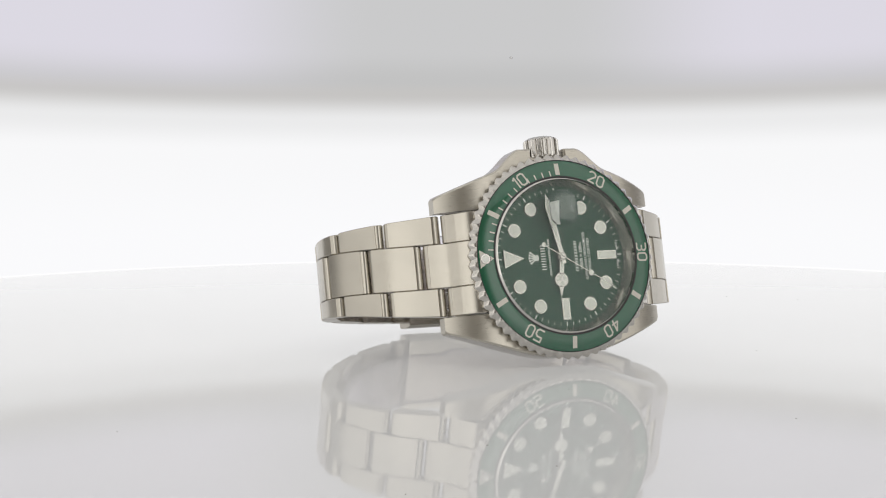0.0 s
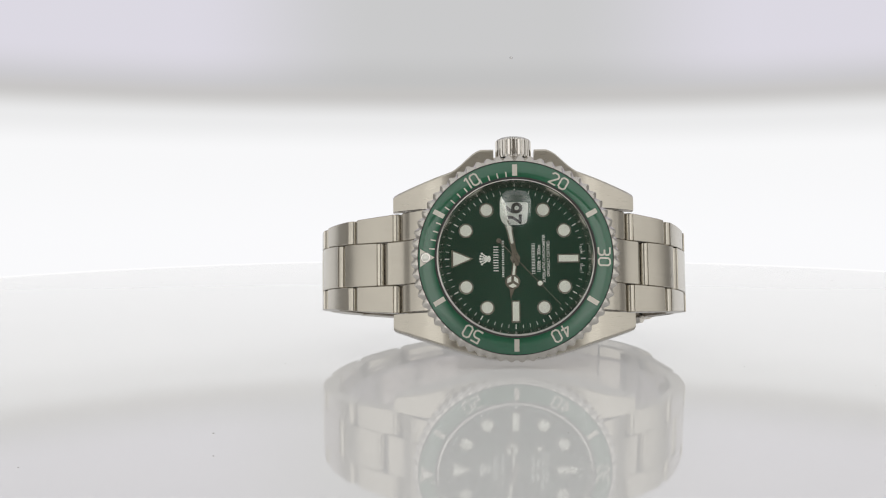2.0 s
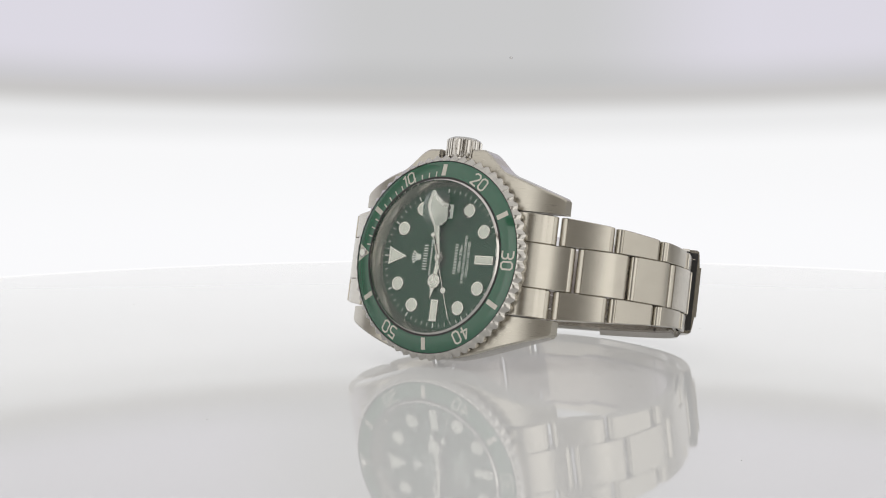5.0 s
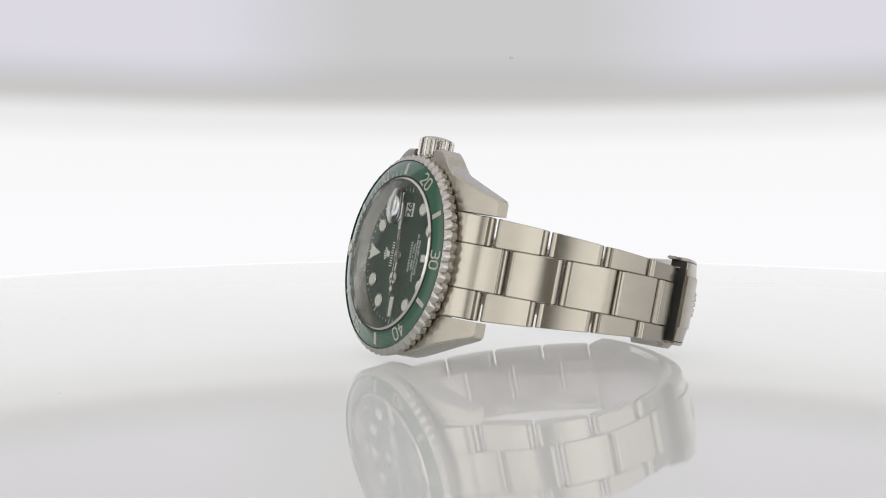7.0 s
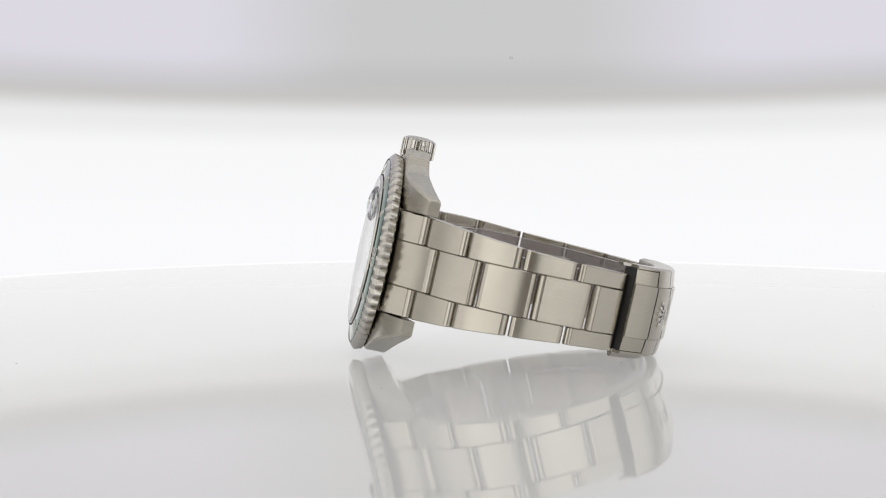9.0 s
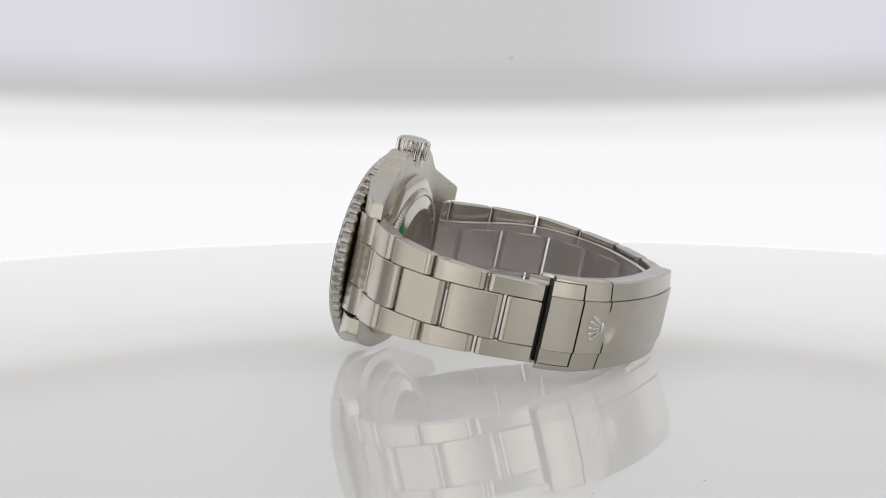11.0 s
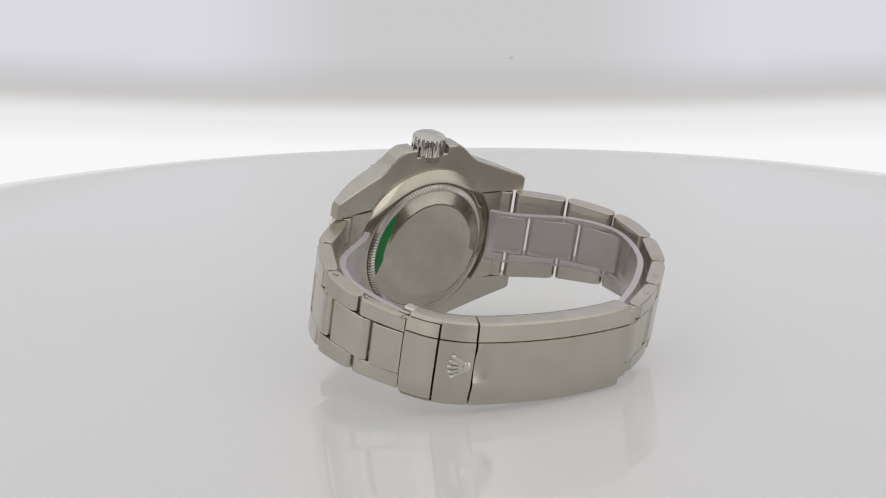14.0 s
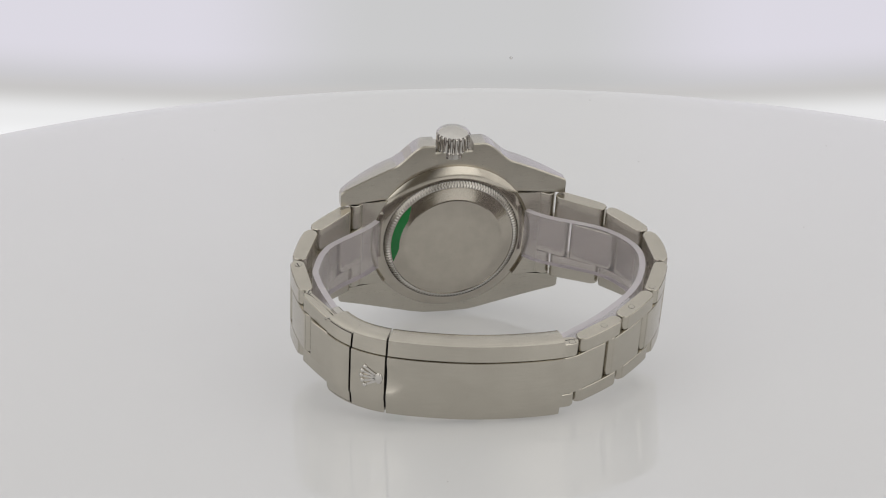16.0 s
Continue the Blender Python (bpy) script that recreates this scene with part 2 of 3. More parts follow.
for sx_ in (-1, 1):
    xs_ = (-0.68, -0.10) if sx_ < 0 else (0.10, 0.68)
    wall("wall_light_panel", [(xs_[1], Y0 + 0.03, -0.25), (xs_[0], Y0 + 0.03, -0.25), (xs_[0], Y0 + 0.03, 0.6), (xs_[1], Y0 + 0.03, 0.6)], M_PANEL, "tall white glowing panel at the front of the light tent")
wall("ceiling", [(-X0, Y1, Z1), (X0, Y1, Z1), (X0, Y0, Z1), (-X0, Y0, Z1)], M_CEIL, "white translucent cloth top of a light tent")
wall("floor", [(-X0, Y0, Z0), (X0, Y0, Z0), (X0, Y1, Z0), (-X0, Y1, Z0)], M_BASE, "grey base board under the turntable")


def build_screen():
    """The curved screen behind the turntable; its painted glow is white low down and grey above."""
    bm = bmesh.new()
    n = 72
    rings = []
    for i in range(n + 1):
        a = radians(-62 + 124 * i / n)
        rings.append([bm.verts.new((r * math.sin(a), r * math.cos(a), z)) for r, z in ((0.27, -0.12), (0.27, 0.30), (0.276, 0.30), (0.276, -0.12))])
    for a, b in zip(rings, rings[1:]):
        for k in range(4):
            q = (k + 1) % 4
            bm.faces.new((a[k], a[q], b[q], b[k]))
    bm.faces.new(rings[0])
    bm.faces.new(rings[-1][::-1])
    ob = tagged(new("backdrop", link_mesh("backdrop", bm, M_REAR, 20)), "curved screen with painted glow, white low down and grey cloth above", "backdrop", kind="structure")
    bm = prism(bmesh.new(), disc(0.55, 12), 0, 0.2, pose(14.6, 269.4, 65.2, 90, 0, -3.1))
    part("speck", bm, plain("speck", (0.70, 0.70, 0.70), 0.9), ob)


build_screen()


# ---------------- turntable ----------------
def build_turntable():
    tt = tagged(new("turntable"), "round glossy white acrylic turntable with a slight added glow and dust specks", "turntable")
    r = 211.5
    crown = [(199 + k, -k * k / 260) for k in range(12, -1, -1)]
    bm = revolve([(0, -6), (r - 1, -6), (r, -5), (r, -1.2), (r - 0.15, -0.8), *crown, (0, 0)], 192)
    bmesh.ops.rotate(bm, verts=bm.verts, matrix=Matrix.Rotation(radians(90), 3, "X"))
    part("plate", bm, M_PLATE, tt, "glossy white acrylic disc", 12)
    bm = bmesh.new()
    bmesh.ops.create_uvsphere(bm, u_segments=32, v_segments=16, radius=22)
    bmesh.ops.translate(bm, verts=bm.verts, vec=(0, 0, -28.02))
    part("hub", bm, M_SATIN, tt)
    rnd = random.Random(5)
    bm = bmesh.new()
    for _ in range(46):
        a, d, k = rnd.uniform(0, 6.283), 25 + 175 * math.sqrt(rnd.random()), rnd.uniform(0.05, 0.19)
        prism(bm, disc(k, 6, k=rnd.uniform(0.5, 1)), 0.005, 0.06, pose(d * math.cos(a), d * math.sin(a), 0, 0, 0, rnd.uniform(0, 180)))
    tagged(part("dust", bm, plain("dust", (0.28, 0.27, 0.25), 0.9), tt, "small grey dust specks"), kind="stuff")
    return tt


turntable = build_turntable()
bm_ = revolve([(0, -300), (60, -300), (60, -292), (26, -286), (26, -52), (24, -50), (0, -50)], 48)
bmesh.ops.rotate(bm_, verts=bm_.verts, matrix=Matrix.Rotation(radians(90), 3, "X"))
for v_ in bm_.verts:
    v_.co *= MM
tagged(new("pedestal", link_mesh("pedestal", bm_, M_SATIN)), "plain grey metal pedestal under the turntable", "pedestal", kind="structure")

# ---------------- watch ----------------
watch = tagged(new("watch"), "steel dive watch with green bezel and dial, lying on its side", "watch")


def loft(bm, sections, mat_of=None):
    """Joins equal rings of points, one after another, and closes both ends."""
    rings = [[bm.verts.new(p) for p in s_] for s_ in sections]
    n = len(rings[0])
    for a, b in zip(rings, rings[1:]):
        for i in range(n):
            j = (i + 1) % n
            bm.faces.new((a[i], a[j], b[j], b[i]))
    bm.faces.new(rings[0][::-1])
    bm.faces.new(rings[-1])


STEPS = [1.5, 3.94, 3.96, 5.0, 6.3] + [6.7 + 0.5 * k for k in range(15)] + [14.0]  # where the case is cut along x


def build_case():
    def front(x):
        return 0.7 + 4.9 * max(0, (abs(x) - 11.5) / 12.5) ** 2.0

    def back(x):
        return 5.2 + 2.4 * max(0, (abs(x) - 8) / 16.0) ** 1.6

    def outer(x):
        return float(np.interp(abs(x), [0, 5, 8, 11.3, 15, 20, 22.5, 24.1], [19.4, 19.2, 18.6, 17.65, 16.4, 14.6, 13.7, 13.0]))

    def section(x, zi, zo, sign):
        f, k, c = front(x), back(x), 0.45
        pts = [(zi, f), (zo - c, f), (zo - 0.1, f + c * 0.6), (zo, f + c * 1.4), (zo, k - 0.28), (zo - 0.28, k), (zi, k)]
        pts = [(x, y, z * sign) for z, y in pts]
        return pts if sign > 0 else pts[::-1]

    def flank(x):
        """The crown side: shoulders that sweep up to the crown, and the notch for it."""
        d = abs(x)
        if d < 3.95:
            return 20.1
        if d <= 6.3:
            return 21.7
        k = min(1, max(0, (12.6 - d) / 6.3))
        return outer(x) + (21.7 - outer(6.3)) * k * k * (3 - 2 * k)

    def ring(x):
        return section(x, -0.5, flank(x), 1)[1:-1] + section(x, -0.5, outer(x), -1)[1:-1]

    def two_tone(ob):
        for p in ob.data.polygons:
            p.material_index = 1 if abs(p.normal.z) > 0.75 else 0
        return ob

    bm = bmesh.new()
    loft(bm, [ring(x) for x in [-d for d in STEPS[::-1]] + STEPS])
    ob = two_tone(part("case", bm, [M_BRUSH, M_SATIN], watch, "brushed steel case with lugs and crown guards", 28))
    for sign in (1, -1):
        for side in (1, -1):
            xs = [14.0, 15.5, 17, 18.5, 20, 21.5, 22.6, 23.3, 23.6]
            bm = bmesh.new()
            loft(bm, [section(side * x, 10.15, outer(x) - (0.25 if x > 23.5 else 0), sign) for x in xs])
            two_tone(part("lug", bm, [M_BRUSH, M_SATIN], ob, "", 28))


build_case()


def digit(ch, m, w=0.70, h=1.14, pen=0.165):
    """An engraved digit of even strokes with cut corners; w, h: half its width and height; pen: half the stroke."""
    c = 0.36
    box = [(-w + c, h), (w - c, h), (w, h - c), (w, -h + c), (w - c, -h), (-w + c, -h), (-w, -h + c), (-w, h - c)]
    lines = {"0": [box + box[:1]],
             "1": [[(-0.35, h - 0.35), (0.12, h), (0.12, -h)]],
             "2": [[(-w, h - c), (-w + c, h), (w - c, h), (w, h - c), (w, 0.35), (-w, -h), (w, -h)]],
             "3": [[(-w, h), (w - c, h), (w, h - c), (w, 0.35), (w - 0.3, 0.05), (-0.25, 0.05)], [(w - 0.3, 0.05), (w, -0.25), (w, -h + c), (w - c, -h), (-w, -h)]],
             "4": [[(0.25, -h), (0.25, h), (-w, -0.45), (w, -0.45)]],
             "5": [[(w, h), (-w, h), (-w, 0.25), (w - c, 0.25), (w, 0.25 - c), (w, -h + c), (w - c, -h), (-w, -h)]]}[ch]
    bm = bmesh.new()
    for line in lines:
        for k, (a, b) in enumerate(zip(line, line[1:])):
            a, b = Vector(a), Vector(b)
            u = (b - a).normalized()
            n_ = Vector((-u.y, u.x)) * pen
            a, b = a - u * pen * 0.5, b + u * pen * 0.5
            top = 0.02 + 0.0015 * (k % 3)
            prism(bm, [tuple(a - n_), tuple(b - n_), tuple(b + n_), tuple(a + n_)], -0.02, top, m)
    return bm


def build_bezel():
    teeth, per = 60, 8

    def wave(i, k):
        ph = (i % per) / per
        cut = max(0.0, math.sin(math.pi * ph)) ** 1.6
        return -[0, 0.0, 0.50, 0.60, 0.42, 0, 0, 0, 0][k] * (1 - cut)

    prof = [(15.2, 0.72), (19.0, 0.72), (19.75, 0.45), (20.15, -0.9), (19.55, -1.55), (18.85, -1.98), (18.72, -1.98), (18.72, -1.6), (15.2, -1.6)]
    bezel = part("bezel", revolve(prof, teeth * per, wave=wave, closed=True), M_SATIN, watch, "knurled steel bezel ring", 40)
    ins = [(18.7, -1.5), (18.7, -1.92), (18.6, -2.0), (15.5, -2.62), (15.3, -2.6), (15.3, -1.5)]
    insert = part("insert", revolve(ins, 180, closed=True), M_GREEN, bezel, "glossy green ceramic insert", 30)

    for r, y, w in ((18.70, -2.0, 0.15), (15.25, -2.68, 0.32)):
        part("insert_gap", revolve([(r, y + 0.3), (r, y - 0.02), (r + w, y - 0.02), (r + w, y + 0.3)], 160, closed=True), M_DARK, bezel, "thin dark gap beside the insert")

    def face(r):
        return -2.0 - (18.6 - r) * 0.2 - 0.012

    slope = Matrix.Rotation(-math.atan(0.2), 4, "X")
    for mn in (5, 15, 25, 35, 45, 55):
        bm = prism(bmesh.new(), rect(0.95, 2.35), -0.02, 0.02, clock(mn * 6, 16.95, face(16.95)) @ slope)
        part("baton", bm, M_PLATINUM, insert)
    for mn in list(range(1, 5)) + list(range(6, 10)) + list(range(11, 15)):
        bm = prism(bmesh.new(), rect(0.26, 1.05), -0.02, 0.02, clock(mn * 6, 16.15, face(16.15)) @ slope)
        part("minute_tick", bm, M_PLATINUM, insert)
    for mn in (10, 20, 30, 40, 50):
        for ch, dx in zip(str(mn), (-0.62, 0.85) if mn == 10 else (-1.0, 1.0)):
            bm = digit(ch, clock(mn * 6, 16.98, face(16.98)) @ slope @ pose(dx, 0, 0))
            part("numeral", bm, M_PLATINUM, insert)
    bm = prism(bmesh.new(), [(-1.75, 1.35), (0, -1.45), (1.75, 1.35)][::-1], -0.02, 0.02, clock(0, 17.0, face(17.0)) @ slope)
    part("triangle", bm, M_PLATINUM, insert)
    bm = bmesh.new()
    prism(bm, disc(1.0), -0.02, 0.28, clock(0, 17.25, face(17.25)) @ slope, 0.12)
    part("pearl_rim", bm, M_POLISH, insert)
    bm = bmesh.new()
    bmesh.ops.create_uvsphere(bm, u_segments=20, v_segments=10, radius=0.78, matrix=clock(0, 17.25, face(17.25) - 0.18) @ Matrix.Diagonal((1, 1, 0.5, 1)))
    part("pearl", bm, M_LUME, insert, "white luminous pearl")


build_bezel()


def emblem(bm, m, k, h):
    """A plain fan of five tapered bars with round ends on an oval foot."""
    for a in (-34, -17, 0, 17, 34):
        f = m @ pose(0, 0, 0, 0, 0, a)
        prism(bm, [(-0.09 * k, 0.1 * k), (0.09 * k, 0.1 * k), (0.065 * k, 1.0 * k), (-0.065 * k, 1.0 * k)], 0, h, f, h * 0.3)
        prism(bm, disc(0.125 * k, 12, 0, 1.06 * k), 0, h * 1.3, f, h * 0.4)
    prism(bm, disc(0.36 * k, 20, 0, 0.10 * k, 0.6), 0, h * 1.1, m, h * 0.4)


def build_dial():
    bm = revolve([(0, 0), (14.2, 0), (14.2, 0.5), (0, 0.5)], 128)
    dial = part("dial", bm, M_DIAL, watch, "dark green sunray dial", 30)
    bm = revolve([(13.95, -0.02), (14.35, -1.2), (14.9, -2.3), (15.25, -2.3), (15.25, 0.5), (14.2, 0.5)], 160, closed=True)
    # added steel ring standing in for the highlight on the crystal's bevelled edge
    part("crystal_edge_glint", revolve([(14.86, -2.4), (14.9, -3.06), (15.08, -2.9), (15.24, -2.7), (15.24, -2.4)], 160, closed=True), M_POLISH, watch, "thin polished ring added for the highlight on the crystal's edge")
    part("rehaut", bm, M_SATIN, watch, "satin steel inner ring")
    for i in range(60):
        bold = i % 5 == 0
        bm = prism(bmesh.new(), rect(0.20 if bold else 0.095, 0.9 if bold else 0.7), 0, 0.02, clock(i * 6, 13.15, 0))
        part("minute_mark", bm, M_WHITE, dial)
    for h in (1, 2, 4, 5, 7, 8, 10, 11):
        bm = prism(bmesh.new(), disc(1.42, 32), 0, 0.32, clock(h * 30, 10.95, 0), 0.08)
        mk = part("hour_marker", bm, M_POLISH, dial, "round luminous marker with steel rim")
        part("lume_fill", prism(bmesh.new(), disc(1.12, 28), 0.3, 0.345, clock(h * 30, 10.95, 0)), M_LUME, mk)
    for h in (6, 9):
        bm = prism(bmesh.new(), rect(1.75, 4.3), 0, 0.32, clock(h * 30, 10.25, 0), 0.06)
        mk = part("hour_marker", bm, M_POLISH, dial, "baton luminous marker with steel rim")
        part("lume_fill", prism(bmesh.new(), rect(1.25, 3.75), 0.3, 0.345, clock(h * 30, 10.25, 0)), M_LUME, mk)
    tri = [(-1.85, 1.75), (0, -2.65), (1.85, 1.75)][::-1]
    mk = part("hour_marker", prism(bmesh.new(), tri, 0, 0.32, clock(0, 10.6, 0), 0.05), M_POLISH, dial, "triangular luminous marker with steel rim")
    part("lume_fill", prism(bmesh.new(), [(x * 0.76, y * 0.76 + 0.03) for x, y in tri], 0.3, 0.345, clock(0, 10.6, 0)), M_LUME, mk)
    # date
    wn = part("date_window", prism(bmesh.new(), rect(2.75, 3.2), 0, 0.03, clock(90, 9.2, 0) @ pose(0, 0, 0, 0, 0, 90)), M_WHITE, dial, "white date disc in its window")
    part("date_number", writing("26", 2.9, clock(0, 0, 0) @ pose(9.2, 0, 0.05), 0.95, 0.05), M_BLACK, wn)

    # print: the twelve-o'clock block and the six-o'clock block
    def blocks(cx, y, widths, h, gap):
        bm = bmesh.new()
        tot = sum(widths) + gap * (len(widths) - 1)
        x = cx - tot / 2
        for w in widths:
            prism(bm, rect(w, h, x + w / 2, y), 0, 0.025, clock(0, 0, 0))
            x += w + gap
        part("print_bar", bm, M_WHITE, dial)

    def letters(y, count, pitch, h, pen):
        """Plain bars, two for each letter of the line."""
        bm = bmesh.new()
        for k in range(count):
            x = (k - (count - 1) / 2) * pitch
            for dx in (-0.27, 0.27):
                prism(bm, rect(pen, h, x + dx * pitch, y), 0, 0.025, clock(0, 0, 0))
        part("print_bar", bm, M_WHITE, dial)

    bm = bmesh.new()
    emblem(bm, clock(0, 0, 0) @ pose(0, 4.9, 0), 1.75, 0.05)
    part("emblem", bm, M_WHITE, dial)
    letters(3.72, 5, 1.02, 0.98, 0.2)
    blocks(0, 2.35, [0.2] * 6 + [0.02] + [0.2] * 9 + [0.02] + [0.2] * 4, 0.42, 0.16)
    letters(-3.5, 10, 0.60, 0.70, 0.13)
    part("print", writing("1000ft = 300m", 0.95, clock(0, 0, 0) @ pose(0, -4.6, 0), 0.95, 0.01, 0.02), M_WHITE, dial)
    part("print", writing("SUPERLATIVE CHRONOMETER", 0.80, clock(0, 0, 0) @ pose(0, -5.55, 0), 0.86, 0.008, 0.02), M_WHITE, dial)
    part("print", writing("OFFICIALLY CERTIFIED", 0.80, clock(0, 0, 0) @ pose(0, -6.4, 0), 0.86, 0.008, 0.02), M_WHITE, dial)
    for text, a in (("SWISS", 187.5), ("MADE", 172.5)):
        part("print", writing(text, 0.62, clock(a, 12.85, 0) @ pose(0, 0, 0, 0, 0, 180), 0.9, 0.005, 0.02), M_WHITE, dial)
    return dial


dial = build_dial()


def hand(name, outline_list, fills, z, angle, label):
    """A hand along +y of its own frame, turned to its clock angle about the dial's middle."""
    bm = bmesh.new()
    for o in outline_list:
        prism(bm, o, z, z + 0.16, Matrix(((0, -1, 0, 0), (0, 0, -1, 0), (1, 0, 0, 0), (0, 0, 0, 1))), 0.03)
    for v in bm.verts:
        v.co *= MM
    ob = new(name, link_mesh(name, bm, M_POLISH))
    ob.parent = watch
    tagged(ob, label)
    if fills:
        bm = bmesh.new()
        for o in fills:
            prism(bm, o, z + 0.14, z + 0.175, Matrix(((0, -1, 0, 0), (0, 0, -1, 0), (1, 0, 0, 0), (0, 0, 0, 1))))
        part("lume_fill", bm, M_LUME, ob)
    ob.matrix_basis = pose(0, 0, 0, 0, angle, 0)
    return ob


hand("hour_hand", [[(-0.45, -1.2), (0.45, -1.2), (0.5, 3.6), (-0.5, 3.6)], disc(1.45, 32, 0, 4.6), [(-0.55, 5.8), (0.55, 5.8), (0.0, 8.1)], disc(0.95)],
     [[(-0.22, 1.0), (0.22, 1.0), (0.25, 3.3), (-0.25, 3.3)]] + [[(0.12 * math.cos(radians(a + 90)) + k * math.cos(radians(a)), 4.6 + 0.12 * math.sin(radians(a + 90)) + k * math.sin(radians(a)))
      for k, a in ((0.28, b0 + 60), (1.14, b0 + 14), (1.18, b0 + 60), (1.14, b0 + 106))] for b0 in (-90, 30, 150)],
     0.55, 277.0, "steel hour hand with a round three-part luminous tip")
hand("minute_hand", [[(-0.42, -1.5), (0.42, -1.5), (0.5, 2.5), (-0.5, 2.5)], [(-0.5, 2.5), (0.5, 2.5), (0.8, 10.2), (0, 12.7), (-0.8, 10.2)], disc(0.85)],
     [[(-0.25, 2.9), (0.25, 2.9), (0.48, 10.0), (0, 11.4), (-0.48, 10.0)]], 0.85, 79.0, "steel sword minute hand with luminous fill")
second_hand = hand("second_hand", [[(-0.09, -4.4), (0.09, -4.4), (0.07, 12.6), (-0.07, 12.6)], disc(0.62, 24, 0, 6.8), disc(0.5, 20, 0, -4.6), disc(0.6)],
                   [disc(0.46, 20, 0, 6.8)], 1.15, 211.0, "thin steel second hand with a luminous disc")


def build_crystal():
    prof = [(0, -2.35), (15.1, -2.35), (15.1, -2.75), (14.75, -3.1), (0, -3.1)]
    c = part("crystal", revolve(prof, 160), M_CRYSTAL, watch, "flat clear sapphire crystal", 20)
    c.visible_shadow = False
    # date lens: a domed pane on the crystal over the date
    bm = bmesh.new()
    m = clock(90, 9.35, -3.12)
    n, rings = 48, 12
    top = bm.verts.new(m @ Vector((0, 0, 1.35)))
    grid = []
    for q in range(1, rings + 1):
        k = q / rings
        ring = []
        for i in range(n):
            a = 2 * math.pi * i / n
            ca, sa = math.cos(a), math.sin(a)
            e = 0.62
            x, y = 3.0 * math.copysign(abs(ca) ** e, ca) * k, 3.5 * math.copysign(abs(sa) ** e, sa) * k
            ring.append(bm.verts.new(m @ Vector((x, y, max(0.2, 1.35 - 0.085 * (x * x + y * y))))))
        grid.append(ring)
    for i in range(n):
        bm.faces.new((top, grid[0][i], grid[0][(i + 1) % n]))
    for a, b in zip(grid, grid[1:]):
        for i in range(n):
            bm.faces.new((a[i], b[i], b[(i + 1) % n], a[(i + 1) % n]))
    low = [bm.verts.new(v.co + Vector((0, 0.2, 0))) for v in grid[-1]]
    for i in range(n):
        bm.faces.new((grid[-1][i], low[i], low[(i + 1) % n], grid[-1][(i + 1) % n]))
    bm.faces.new(low)
    d = part("date_lens", bm, M_LENS, c, "domed magnifying lens over the date", 40)
    d.visible_shadow = False


build_crystal()


def build_crown():
    n, per = 22, 6

    def wave(i, k):
        return -[0.5, 0.4, 0, 0, 0, 0.4][i % per] if k in (4, 5) else 0
    prof = [(0, 24.15), (1.4, 24.1), (2.5, 23.9), (3.2, 23.55), (3.5, 23.2), (3.5, 20.2), (3.25, 19.85), (2.6, 19.8), (2.6, 18.6), (0, 18.6)]
    bm = revolve([(r, z) for r, z in prof], n * per, wave=wave)
    for v in bm.verts:
        x, y, z = v.co
        v.co = (x, 3.25 + z, y + (0.3 if y > 19.7 else 0))
    part("crown", bm, M_POLISH, watch, "fluted screw-down steel crown", 38)


build_crown()


def build_caseback():
    ring = [(17.0, 5.2), (17.0, 5.75), (16.7, 5.95), (14.9, 6.75), (14.4, 6.8), (14.4, 5.2)]
    cb = part("caseback", revolve(ring, 128, closed=True), M_BACK, watch, "steel case back with fluted ring and plain polished centre", 30)
    n, per = 132, 4

    def wave(i, k):
        return -0.34 if (i % per) < 2 and k in (1, 2, 3) else 0

    prof = [(14.35, 6.2), (14.35, 6.9), (13.9, 7.4), (13.35, 7.6), (13.1, 7.6), (13.1, 6.2)]
    part("fluted_ring", revolve(prof, n * per, wave=wave, closed=True), M_SATIN, cb, "finely fluted steel ring", 20)
    prof = [(13.15, 6.2), (13.15, 7.45), (12.7, 7.55), (10.5, 8.22), (10.2, 8.27), (0, 8.27), (0, 6.2)]
    part("centre_disc", revolve(prof, 128), M_BACK, cb, "polished steel centre disc", 7)
    # rest of a green protective film along one side
    bm = bmesh.new()
    outer_, inner_ = [], []
    for i in range(15):
        a = radians(-18 + i * 64 / 14)
        k = math.sin(math.pi * i / 14)
        ro, ri = 12.9, 12.9 * math.cos(radians(32)) / math.cos(a - radians(14)) - 0.02 - 0.3 * k
        for r, lst in ((ro, outer_), (ri, inner_)):
            y = float(np.interp(r, [9.9, 12.7, 13.1], [8.25, 7.55, 7.46])) + 0.03
            lst.append((bm.verts.new((r * math.cos(a), y, r * math.sin(a))), bm.verts.new((r * math.cos(a), y + 0.05, r * math.sin(a)))))
    for i in range(14):
        for lay in (0, 1):
            bm.faces.new((outer_[i][lay], outer_[i + 1][lay], inner_[i + 1][lay], inner_[i][lay]))
        bm.faces.new((inner_[i][0], inner_[i][1], inner_[i + 1][1], inner_[i + 1][0]))
        bm.faces.new((outer_[i][0], outer_[i][1], outer_[i + 1][1], outer_[i + 1][0]))
    part("film", bm, M_FILM, cb, "green sliver of protective film", 20)


build_caseback()


